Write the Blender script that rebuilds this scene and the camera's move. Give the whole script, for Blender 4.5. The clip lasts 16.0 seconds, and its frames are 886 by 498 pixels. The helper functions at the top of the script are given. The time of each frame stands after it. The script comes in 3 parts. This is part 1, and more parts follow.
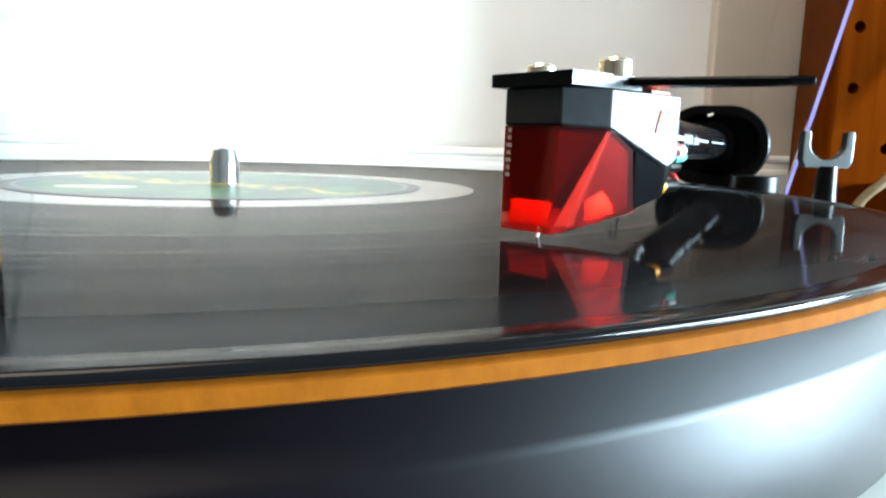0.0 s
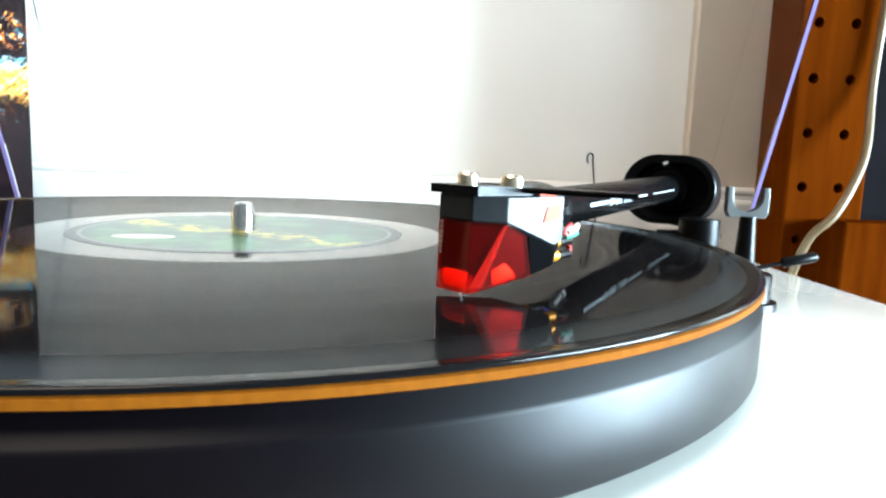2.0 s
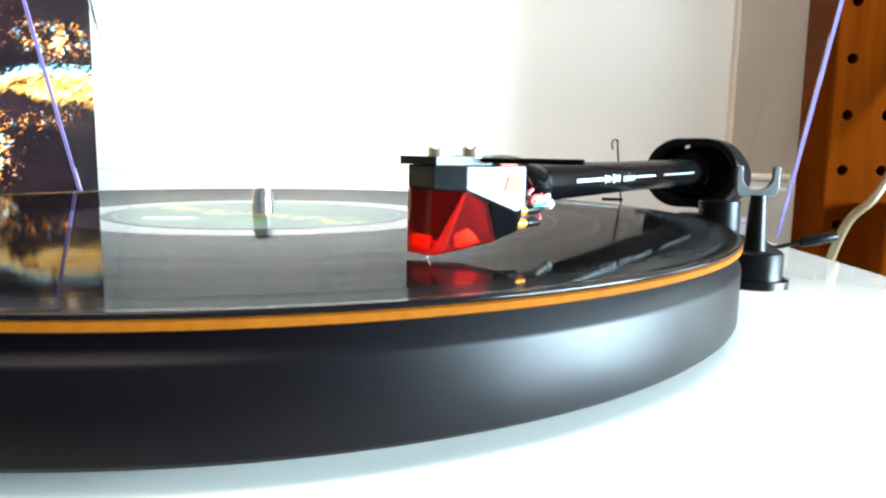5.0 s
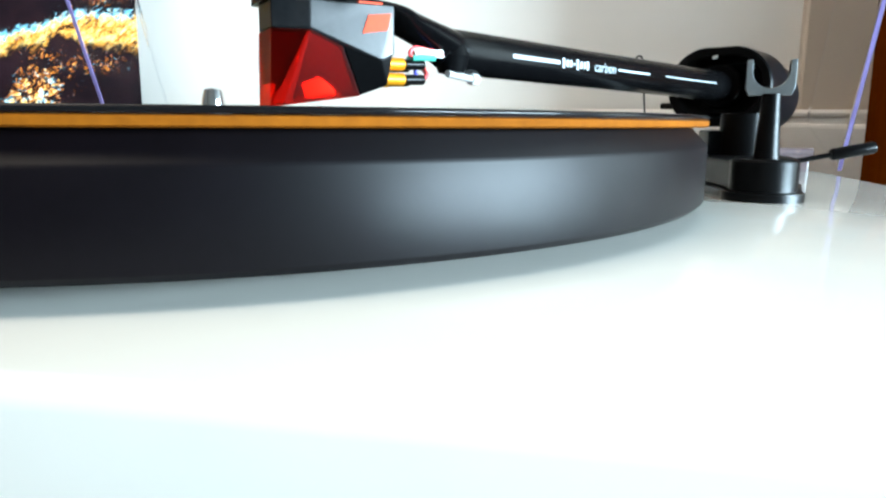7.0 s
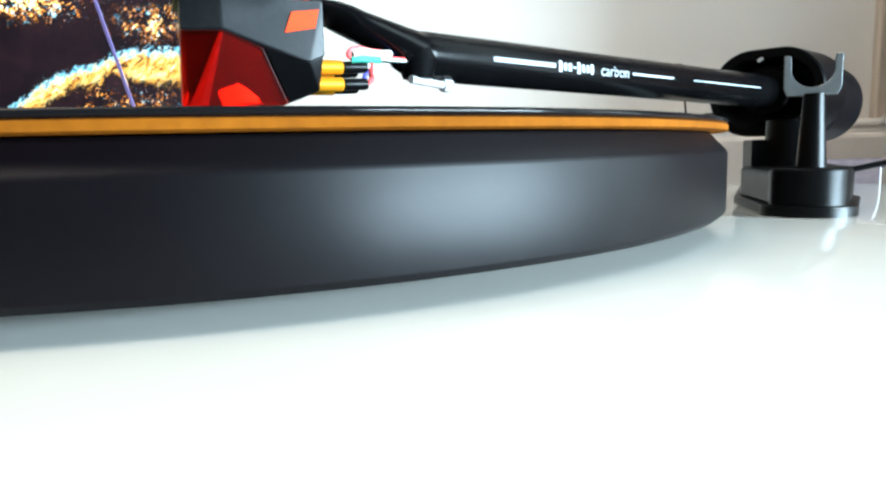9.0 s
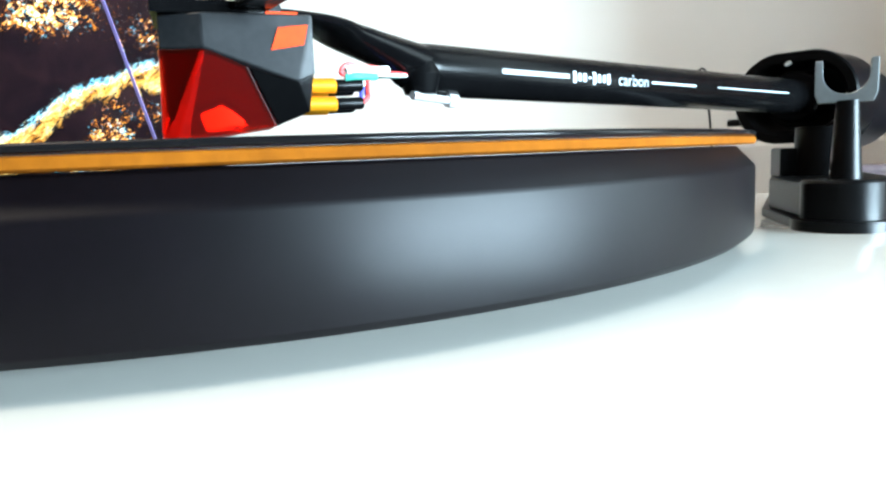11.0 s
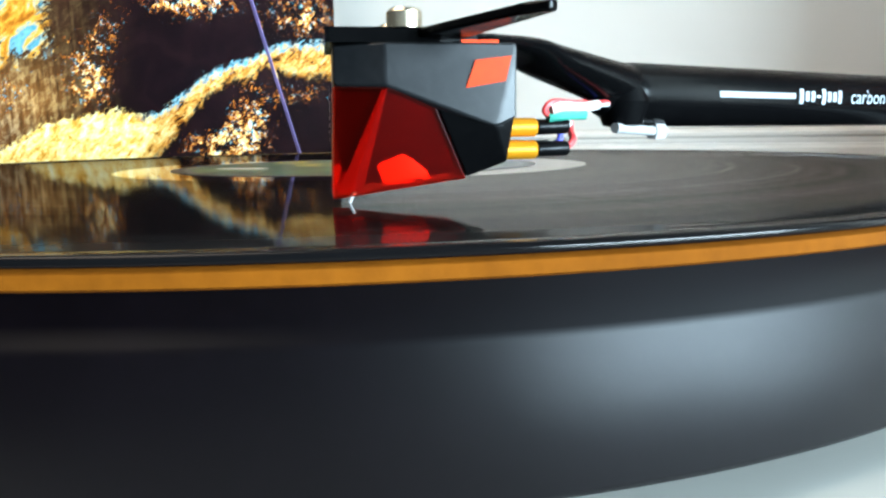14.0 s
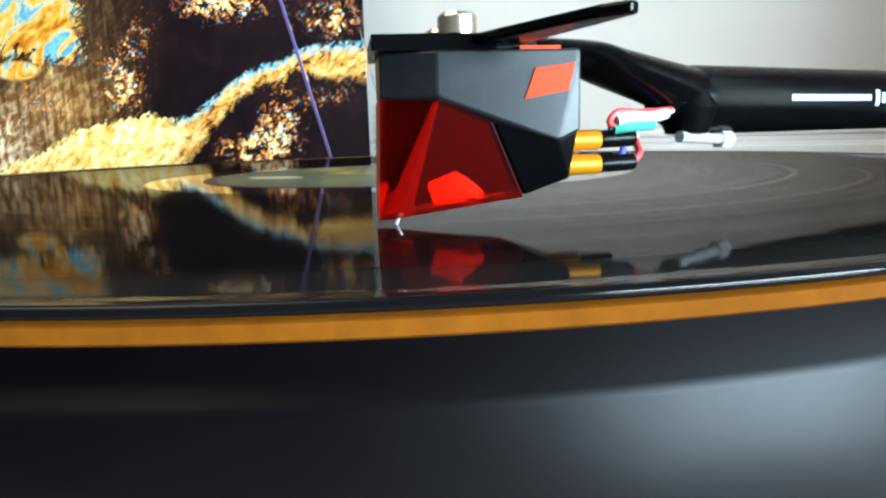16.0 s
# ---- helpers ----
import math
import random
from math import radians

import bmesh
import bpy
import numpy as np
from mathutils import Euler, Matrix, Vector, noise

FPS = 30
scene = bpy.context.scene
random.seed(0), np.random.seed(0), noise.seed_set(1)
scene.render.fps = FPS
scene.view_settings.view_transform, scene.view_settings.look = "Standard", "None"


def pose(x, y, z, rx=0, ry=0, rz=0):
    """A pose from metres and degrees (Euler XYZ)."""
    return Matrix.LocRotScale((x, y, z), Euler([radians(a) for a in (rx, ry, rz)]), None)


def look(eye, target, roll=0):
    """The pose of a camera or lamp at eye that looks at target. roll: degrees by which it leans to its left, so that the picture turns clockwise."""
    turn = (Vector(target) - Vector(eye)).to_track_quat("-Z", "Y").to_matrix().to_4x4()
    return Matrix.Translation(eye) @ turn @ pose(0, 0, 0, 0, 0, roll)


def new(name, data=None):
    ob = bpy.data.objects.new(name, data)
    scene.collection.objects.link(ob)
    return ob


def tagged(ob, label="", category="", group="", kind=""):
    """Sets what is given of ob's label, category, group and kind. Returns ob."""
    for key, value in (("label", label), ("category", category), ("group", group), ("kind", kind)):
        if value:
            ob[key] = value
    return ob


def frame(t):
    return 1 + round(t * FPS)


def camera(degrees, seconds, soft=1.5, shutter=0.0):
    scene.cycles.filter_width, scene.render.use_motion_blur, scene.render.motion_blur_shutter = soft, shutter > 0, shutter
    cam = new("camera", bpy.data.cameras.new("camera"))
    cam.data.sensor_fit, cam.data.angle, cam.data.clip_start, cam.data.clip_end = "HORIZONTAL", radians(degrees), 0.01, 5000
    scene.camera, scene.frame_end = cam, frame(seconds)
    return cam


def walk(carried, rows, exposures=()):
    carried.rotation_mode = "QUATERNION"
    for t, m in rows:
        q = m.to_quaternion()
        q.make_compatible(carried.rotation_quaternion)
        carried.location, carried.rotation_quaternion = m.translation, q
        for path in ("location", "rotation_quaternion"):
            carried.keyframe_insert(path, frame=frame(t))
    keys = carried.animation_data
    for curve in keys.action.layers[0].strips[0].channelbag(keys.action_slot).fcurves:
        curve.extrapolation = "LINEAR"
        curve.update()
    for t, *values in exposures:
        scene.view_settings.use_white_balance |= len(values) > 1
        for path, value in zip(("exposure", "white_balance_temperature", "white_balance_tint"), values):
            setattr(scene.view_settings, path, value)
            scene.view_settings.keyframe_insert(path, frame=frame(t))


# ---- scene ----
cam = camera(64.77, 16.0, soft=2.4)
ROWS = [
    (0.0, 0.0317, -0.1845, 0.0375, -7.47, -8.70, -1.62),
    (0.5, 0.0334, -0.1951, 0.0420, -8.40, -8.05, -1.91),
    (1.0, 0.0425, -0.2062, 0.0451, -8.42, -8.13, -2.01),
    (1.5, 0.0398, -0.2175, 0.0503, -7.16, -8.12, -2.19),
    (2.0, 0.0369, -0.2255, 0.0518, -6.53, -7.72, -2.16),
    (2.5, 0.0375, -0.2310, 0.0538, -6.43, -7.82, -2.17),
    (3.0, 0.0378, -0.2352, 0.0543, -5.49, -7.33, -1.83),
    (5.5, 0.0664, -0.2392, 0.0404, 0.59, -8.34, -0.45),
    (6.0, 0.0787, -0.2352, 0.0273, 3.00, -10.14, 0.12),
    (6.5, 0.0878, -0.2276, 0.0240, 4.95, -10.04, -0.04),
    (7.0, 0.1003, -0.2212, 0.0240, 6.55, -10.26, -0.32),
    (7.5, 0.1089, -0.2112, 0.0237, 7.12, -9.88, 0.08),
    (8.0, 0.1140, -0.2065, 0.0257, 8.78, -7.68, 0.22),
    (8.5, 0.1185, -0.2034, 0.0202, 11.09, -7.99, 1.09),
    (11.0, 0.1207, -0.1905, 0.0231, 14.28, -7.51, 2.28),
    (11.5, 0.1199, -0.1890, 0.0259, 14.88, -9.13, 3.83),
    (12.0, 0.1184, -0.1895, 0.0272, 15.89, -9.75, 4.83),
    (12.5, 0.1165, -0.1892, 0.0290, 15.57, -10.25, 4.05),
    (13.0, 0.1115, -0.1850, 0.0351, 19.25, -10.88, 3.30),
    (13.5, 0.1064, -0.1775, 0.0333, 21.56, -10.85, 0.89),
    (14.0, 0.1026, -0.1734, 0.0342, 23.69, -9.39, 0.94),
    (14.5, 0.0972, -0.1688, 0.0318, 24.59, -9.99, -0.01),
    (15.0, 0.0952, -0.1684, 0.0324, 25.64, -10.44, 0.41),
    (15.5, 0.0962, -0.1683, 0.0329, 25.57, -9.77, 1.02),
    (16.0, 0.0967, -0.1678, 0.0361, 25.88, -9.45, 1.64),
]
EXPOSURES = [(0.0, -0.88), (3.0, -0.76), (5.5, -0.68), (6.0, -0.95), (6.5, -1.3), (7.0, -1.4), (8.5, -1.4), (11.0, -1.2), (12.5, -1.17), (13.5, -1.45), (14.5, -1.9), (16.0, -1.85)]
walk(cam, [(t, pose(x, y, z, 90 + pitch, roll, yaw)) for t, x, y, z, yaw, pitch, roll in ROWS], EXPOSURES)

# ---- world and lights ----
world = bpy.data.worlds.new("world")
scene.world = world
world.use_nodes = True
sky = world.node_tree.nodes.new("ShaderNodeTexSky")
sky.sky_type, sky.sun_disc = "NISHITA", False
sky.sun_elevation, sky.sun_rotation = radians(35), radians(100)
world.node_tree.links.new(sky.outputs[0], world.node_tree.nodes["Background"].inputs[0])
world.node_tree.nodes["Background"].inputs[1].default_value = 0.1


def area_lamp(name, eye, target, width, height, watts, colour):
    data = bpy.data.lights.new(name, "AREA")
    data.shape, data.size, data.size_y, data.energy, data.color = "RECTANGLE", width, height, watts, colour
    ob = new(name, data)
    ob.matrix_world = look(eye, target)
    return ob


# daylight through the window in the right-hand wall, and the lamp that hangs over the turntable
area_lamp("window_light", (1.58, -0.54, 0.16), (0.0, -0.1, 0.08), 0.98, 0.36, 560.0, (0.62, 0.85, 1.0))
lamp = area_lamp("hanging_lamp_light", (-0.26, -0.30, 0.80), (-0.12, 0.02, 0.05), 0.55, 0.55, 10.5, (1.0, 0.885, 0.75))
lamp.data.spread = radians(120)


# ---- materials ----
def material(name, colour, rough=0.5, metal=0.0, colour2=None, grain=200.0, bump=0.0, stretch=(1, 1, 1), **extra):
    """Principled material with two scales of noise in colour and relief, in metres of the object."""
    m = bpy.data.materials.new(name)
    m.use_nodes = True
    nt = m.node_tree
    b = nt.nodes["Principled BSDF"]
    b.inputs["Roughness"].default_value, b.inputs["Metallic"].default_value = rough, metal
    b.inputs["Base Color"].default_value = (*colour, 1)
    for k, v in extra.items():
        b.inputs[k.replace("_", " ")].default_value = v
    if colour2 or bump:
        co = nt.nodes.new("ShaderNodeTexCoord")
        mp = nt.nodes.new("ShaderNodeMapping")
        mp.inputs["Scale"].default_value = stretch
        nt.links.new(co.outputs["Object"], mp.inputs["Vector"])
        fine, broad = nt.nodes.new("ShaderNodeTexNoise"), nt.nodes.new("ShaderNodeTexNoise")
        fine.inputs["Scale"].default_value, broad.inputs["Scale"].default_value = grain, grain / 9
        fine.inputs["Detail"].default_value = broad.inputs["Detail"].default_value = 5
        for n in (fine, broad):
            nt.links.new(mp.outputs[0], n.inputs["Vector"])
        mix = nt.nodes.new("ShaderNodeMath")
        mix.operation = "ADD"
        nt.links.new(fine.outputs[0], mix.inputs[0])
        nt.links.new(broad.outputs[0], mix.inputs[1])
        if colour2:
            ramp = nt.nodes.new("ShaderNodeMapRange")
            ramp.inputs["From Min"].default_value, ramp.inputs["From Max"].default_value = 0.75, 1.25
            nt.links.new(mix.outputs[0], ramp.inputs["Value"])
            cm = nt.nodes.new("ShaderNodeMix")
            cm.data_type = "RGBA"
            cm.inputs["A"].default_value, cm.inputs["B"].default_value = (*colour, 1), (*colour2, 1)
            nt.links.new(ramp.outputs[0], cm.inputs["Factor"])
            nt.links.new(cm.outputs["Result"], b.inputs["Base Color"])
        if bump:
            bp = nt.nodes.new("ShaderNodeBump")
            bp.inputs["Strength"].default_value, bp.inputs["Distance"].default_value = bump, 0.0004
            nt.links.new(mix.outputs[0], bp.inputs["Height"])
            nt.links.new(bp.outputs[0], b.inputs["Normal"])
    return m


WHITE_GLOSS = material("white_gloss_lacquer", (0.60, 0.58, 0.53), 0.06, colour2=(0.58, 0.56, 0.51), grain=60)
PLATTER = material("grey_coated_steel", (0.0012, 0.0008, 0.0013), 0.46, 0.0, colour2=(0.0018, 0.0012, 0.0019), grain=900, Specular_IOR_Level=0.14, Anisotropic=0.5, Anisotropic_Rotation=0.25)
BLACK = material("black_plastic", (0.0014, 0.0014, 0.0016), 0.32, colour2=(0.0022, 0.0022, 0.0024), grain=700, bump=0.08, Specular_IOR_Level=0.09)
BLACK_SATIN = material("black_satin_metal", (0.0014, 0.0014, 0.0016), 0.22, colour2=(0.0022, 0.0022, 0.0024), grain=1200, bump=0.06, Specular_IOR_Level=0.10)
SATIN_STEEL = material("satin_steel", (0.88, 0.87, 0.86), 0.22, 0.6, colour2=(0.82, 0.81, 0.80), grain=500)
STEEL = material("polished_steel", (0.90, 0.89, 0.88), 0.17, 0.96, colour2=(0.82, 0.81, 0.80), grain=500)
SILVER = material("silver_paint", (0.21, 0.23, 0.24), 0.34, 0.7, colour2=(0.18, 0.20, 0.21), grain=800)
GOLD = material("gold_plate", (0.72, 0.28, 0.010), 0.36, 0.5, colour2=(0.64, 0.24, 0.008), grain=900)
CORK = material("cork", (0.17, 0.050, 0.003), 0.8, colour2=(0.125, 0.036, 0.0022), grain=500, bump=0.3, Specular_IOR_Level=0.04)
GREY_BODY = material("grey_cartridge_plastic", (0.0075, 0.008, 0.009), 0.34, colour2=(0.013, 0.0135, 0.0145), grain=900, bump=0.05, Specular_IOR_Level=0.26)
WALL = material("white_wall_paint", (0.63, 0.585, 0.525), 0.7, colour2=(0.60, 0.555, 0.495), grain=30, bump=0.1)
BEIGE = material("beige_paint", (0.43, 0.35, 0.275), 0.7, colour2=(0.40, 0.32, 0.25), grain=30, bump=0.1)
WOOD = material("orange_stained_pine", (0.066, 0.0125, 0.0006), 0.65, colour2=(0.040, 0.0066, 0.0004), grain=60, bump=0.15, stretch=(3, 3, 0.25), Specular_IOR_Level=0.0)
CREAM = material("cream_cable_plastic", (0.105, 0.064, 0.024), 0.5, colour2=(0.085, 0.052, 0.019), grain=300)
RED_INK = material("red_print", (0.58, 0.045, 0.006), 0.42, colour2=(0.50, 0.036, 0.005), grain=900, Specular_IOR_Level=0.1)
GREY_INK = material("grey_print", (0.30, 0.22, 0.21), 0.5)
WHITE_INK = material("white_print", (0.31, 0.34, 0.36), 0.4, Specular_IOR_Level=0.1)
WARM_STEEL = material("warm_plated_steel", (0.78, 0.66, 0.50), 0.24, 0.9, colour2=(0.70, 0.58, 0.42), grain=500)
ACRYLIC = material("clear_acrylic", (0.97, 0.97, 0.98), 0.02, Transmission_Weight=1.0, IOR=1.05)
EDGE = material("violet_tinted_acrylic_edge", (0.16, 0.13, 0.28), 0.25, colour2=(0.14, 0.11, 0.24), grain=200, Specular_IOR_Level=0.1)
RED_CLEAR = material("translucent_red_plastic", (0.46, 0.008, 0.0025), 0.38, Specular_IOR_Level=0.08, Transmission_Weight=0.98, IOR=1.12)
# bright red that stands in for light glowing through the stylus plastic
RED_GLOW = material("painted_red_glow", (1.0, 0.050, 0.006), 0.5, Specular_IOR_Level=0.2)
WIRE_COLOURS = [material("wire_" + n, c, 0.45) for n, c in (("red", (0.7, 0.05, 0.05)), ("white", (0.55, 0.55, 0.53)), ("green", (0.03, 0.26, 0.19)), ("blue", (0.08, 0.08, 0.45)))]
# colours of the unseen floor and walls: dark, so glossy parts reflect little
FLOOR = material("brown_floor", (0.07, 0.042, 0.025), 0.5, colour2=(0.05, 0.03, 0.018), grain=20)
UNSEEN_WALL = material("dark_unseen_wall", (0.06, 0.055, 0.05), 0.8, colour2=(0.05, 0.046, 0.042), grain=15, bump=0.1)
def turned(mat):
    """Fine lathe marks round the z axis: highlights stretch across them."""
    nt = mat.node_tree
    tan = nt.nodes.new("ShaderNodeTangent")
    tan.direction_type, tan.axis = "RADIAL", "Z"
    nt.links.new(tan.outputs[0], nt.nodes["Principled BSDF"].inputs["Tangent"])


turned(PLATTER)


# ---- building helpers ----
def mesh_object(name, bm, mat, smooth=False):
    me = bpy.data.meshes.new(name)
    bmesh.ops.recalc_face_normals(bm, faces=bm.faces)
    bm.to_mesh(me)
    bm.free()
    me.materials.append(mat)
    if smooth:
        me.polygons.foreach_set("use_smooth", [True] * len(me.polygons))
        me.set_sharp_from_angle(angle=radians(35))
    return new(name, me)


def part(name, bm, mat, parent, label="", smooth=False):
    """One mesh, in world metres, under a thing (an Empty at its base) or under a part."""
    ob = mesh_object(name, bm, mat, smooth)
    ob.parent = parent
    if parent.type == "EMPTY":
        ob.location = -parent.location
    return tagged(ob, label)


def thing(name, at, label, category, group="", kind=""):
    ob = new(name)
    ob.location, ob.empty_display_size = at, 0.02
    return tagged(ob, label, category, group, kind)


def solid(name, bm, mat, label, category="", group="", kind="", smooth=False):
    return tagged(mesh_object(name, bm, mat, smooth), label, category, group, kind)


PLINTH_TURN = Matrix.Rotation(radians(-4.0), 4, "Z")


def box(x0, x1, y0, y1, z0, z1, m=Matrix(), bevel=0.0, segments=2, bm=None):
    b = bmesh.new()
    bmesh.ops.create_cube(b, size=1, matrix=Matrix.Translation(((x0 + x1) / 2, (y0 + y1) / 2, (z0 + z1) / 2)) @ Matrix.Diagonal((x1 - x0, y1 - y0, z1 - z0, 1)))
    if bevel:
        bmesh.ops.bevel(b, geom=b.edges[:], offset=bevel, segments=segments, affect="EDGES", profile=0.5)
    b.transform(m)
    if bm is None:
        return b
    return merge(bm, b)


def merge(bm, other):
    me = bpy.data.meshes.new("temporary")
    other.to_mesh(me)
    other.free()
    bm.from_mesh(me)
    bpy.data.meshes.remove(me)
    return bm


def lathe(profile, centre=(0, 0, 0), n=96, closed=True, m=Matrix()):
    """A turned solid about z from (radius, height) points."""
    bm = bmesh.new()
    rings = []
    for r, z in profile:
        if r < 1e-7:
            rings.append([bm.verts.new((0, 0, z))])
        else:
            rings.append([bm.verts.new((r * math.cos(2 * math.pi * i / n), r * math.sin(2 * math.pi * i / n), z)) for i in range(n)])
    pairs = list(zip(rings, rings[1:] + rings[:1])) if closed else list(zip(rings, rings[1:]))
    for a, b in pairs:
        if len(a) == 1 and len(b) == 1:
            continue
        for i in range(n):
            j = (i + 1) % n
            if len(a) == 1:
                bm.faces.new((a[0], b[i], b[j]))
            elif len(b) == 1:
                bm.faces.new((a[i], a[j], b[0]))
            else:
                bm.faces.new((a[i], a[j], b[j], b[i]))
    bm.transform(Matrix.Translation(centre) @ m)
    return bm


def tube(points, radii, n=20, caps=True, flat=None):
    """A round bar along points; flat gives (width, height) factors per point."""
    bm = bmesh.new()
    pts = [Vector(p) for p in points]
    rings = []
    for i, p in enumerate(pts):
        d = (pts[min(i + 1, len(pts) - 1)] - pts[max(i - 1, 0)]).normalized()
        up = Vector((0, 0, 1)) if abs(d.z) < 0.95 else Vector((1, 0, 0))
        side = d.cross(up).normalized() if i == 0 else (side - d * side.dot(d)).normalized()
        up = side.cross(d)
        r = radii[i] if hasattr(radii, "__len__") else radii
        w, h = flat[i] if flat else (1, 1)
        rings.append([bm.verts.new(p + side * (r * w * math.cos(2 * math.pi * k / n)) + up * (r * h * math.sin(2 * math.pi * k / n))) for k in range(n)])
    for a, b in zip(rings, rings[1:]):
        for k in range(n):
            bm.faces.new((a[k], a[(k + 1) % n], b[(k + 1) % n], b[k]))
    if caps:
        bm.faces.new(rings[0][::-1])
        bm.faces.new(rings[-1])
    return bm


def smooth_path(points, steps=8):
    """Catmull-Rom points through the given ones."""
    p = [Vector(q) for q in points]
    p = [2 * p[0] - p[1]] + p + [2 * p[-1] - p[-2]]
    out = []
    for i in range(1, len(p) - 2):
        for s in range(steps):
            t = s / steps
            out.append(0.5 * (2 * p[i] + (p[i + 1] - p[i - 1]) * t + (2 * p[i - 1] - 5 * p[i] + 4 * p[i + 1] - p[i + 2]) * t * t + (3 * p[i] - p[i - 1] - 3 * p[i + 1] + p[i + 2]) * t ** 3))
    return out + [p[-2]]


def hull(points, bevel=0.0, m=Matrix()):
    bm = bmesh.new()
    for p in points:
        bm.verts.new(p)
    out = bmesh.ops.convex_hull(bm, input=bm.verts[:])
    bmesh.ops.delete(bm, geom=[v for v in bm.verts if not v.link_faces], context="VERTS")
    bmesh.ops.dissolve_limit(bm, angle_limit=radians(3), verts=bm.verts[:], edges=bm.edges[:])
    if bevel:
        bmesh.ops.bevel(bm, geom=bm.edges[:], offset=bevel, segments=2, affect="EDGES", profile=0.5)
    bm.transform(m)
    return bm


def prism(outline, z0, z1, m=Matrix(), bevel=0.0):
    bm = bmesh.new()
    f = bm.faces.new([bm.verts.new((x, y, z0)) for x, y in outline])
    g = bmesh.ops.extrude_face_region(bm, geom=[f])
    bmesh.ops.translate(bm, verts=[v for v in g["geom"] if isinstance(v, bmesh.types.BMVert)], vec=(0, 0, z1 - z0))
    if bevel:
        bmesh.ops.bevel(bm, geom=bm.edges[:], offset=bevel, segments=2, affect="EDGES", profile=0.5)
    bm.transform(m)
    return bm


def cut(bm, cutter, m=Matrix()):
    """bm less cutter, as a bmesh."""
    made = []
    for x in (bm, cutter):
        me = bpy.data.meshes.new("temporary")
        bmesh.ops.recalc_face_normals(x, faces=x.faces)
        x.to_mesh(me)
        x.free()
        made.append(new("temporary", me))
    a, b = made
    mod = a.modifiers.new("cut", "BOOLEAN")
    mod.operation, mod.object, mod.solver = "DIFFERENCE", b, "EXACT"
    out = bmesh.new()
    bpy.context.view_layer.update()
    me = bpy.data.meshes.new_from_object(a.evaluated_get(bpy.context.evaluated_depsgraph_get()))
    out.from_mesh(me)
    for ob in (a, b):
        bpy.data.objects.remove(ob)
    out.transform(m)
    return out


def letters(body, height):
    """The flat mesh of a word, its left end at the origin."""
    cu = bpy.data.curves.new("word", "FONT")
    cu.body, cu.size, cu.resolution_u = body, height, 3
    ob = new("word", cu)
    bpy.context.view_layer.update()
    me = bpy.data.meshes.new_from_object(ob.evaluated_get(bpy.context.evaluated_depsgraph_get()))
    bpy.data.objects.remove(ob)
    bm = bmesh.new()
    bm.from_mesh(me)
    return bm


class Nodes:
    """Short-hand for node arithmetic in one material."""

    def __init__(self, mat):
        self.tree = mat.node_tree
        self.bsdf = self.tree.nodes["Principled BSDF"]

    def put(self, kind, **values):
        n = self.tree.nodes.new(kind)
        for k, v in values.items():
            self.feed(n.inputs[k.replace("_", " ")], v)
        return n

    def feed(self, socket, v):
        if isinstance(v, bpy.types.NodeSocket):
            self.tree.links.new(v, socket)
        else:
            socket.default_value = v

    def math(self, op, a, b=0.0, clamp=False):
        n = self.tree.nodes.new("ShaderNodeMath")
        n.operation, n.use_clamp = op, clamp
        self.feed(n.inputs[0], a)
        self.feed(n.inputs[1], b)
        return n.outputs[0]

    def step(self, v, lo, hi):
        n = self.put("ShaderNodeMapRange", Value=v, From_Min=lo, From_Max=hi)
        n.interpolation_type = "SMOOTHSTEP"
        return n.outputs[0]

    def ramp(self, v, stops):
        n = self.put("ShaderNodeValToRGB", Fac=v)
        e = n.color_ramp.elements
        while len(e) < len(stops):
            e.new(0.5)
        for el, (p, c) in zip(e, sorted(stops, key=lambda q: q[0])):
            el.position, el.color = p, (*c, 1) if len(c) == 3 else c
        return n.outputs[0]

    def mix(self, f, a, b):
        n = self.tree.nodes.new("ShaderNodeMix")
        n.data_type = "RGBA"
        self.feed(n.inputs["Factor"], f)
        self.feed(n.inputs["A"], a)
        self.feed(n.inputs["B"], b)
        return n.outputs["Result"]

    def axes(self):
        co = self.put("ShaderNodeTexCoord")
        sep = self.put("ShaderNodeSeparateXYZ", Vector=co.outputs["Object"])
        return co.outputs["Object"], sep.outputs[0], sep.outputs[1], sep.outputs[2]

    def noise(self, vector, scale, detail=4.0, rough=0.6, distort=0.0):
        n = self.put("ShaderNodeTexNoise", Vector=vector, Scale=scale, Detail=detail, Roughness=rough, Distortion=distort)
        return n.outputs[0], n.outputs[1]

    def spot(self, u, v, u0, v0, r):
        a = self.math("DIVIDE", self.math("SUBTRACT", u, u0), r)
        b = self.math("DIVIDE", self.math("SUBTRACT", v, v0), r)
        d = self.math("ADD", self.math("MULTIPLY", a, a), self.math("MULTIPLY", b, b))
        return self.math("EXPONENT", self.math("MULTIPLY", d, -1.0))


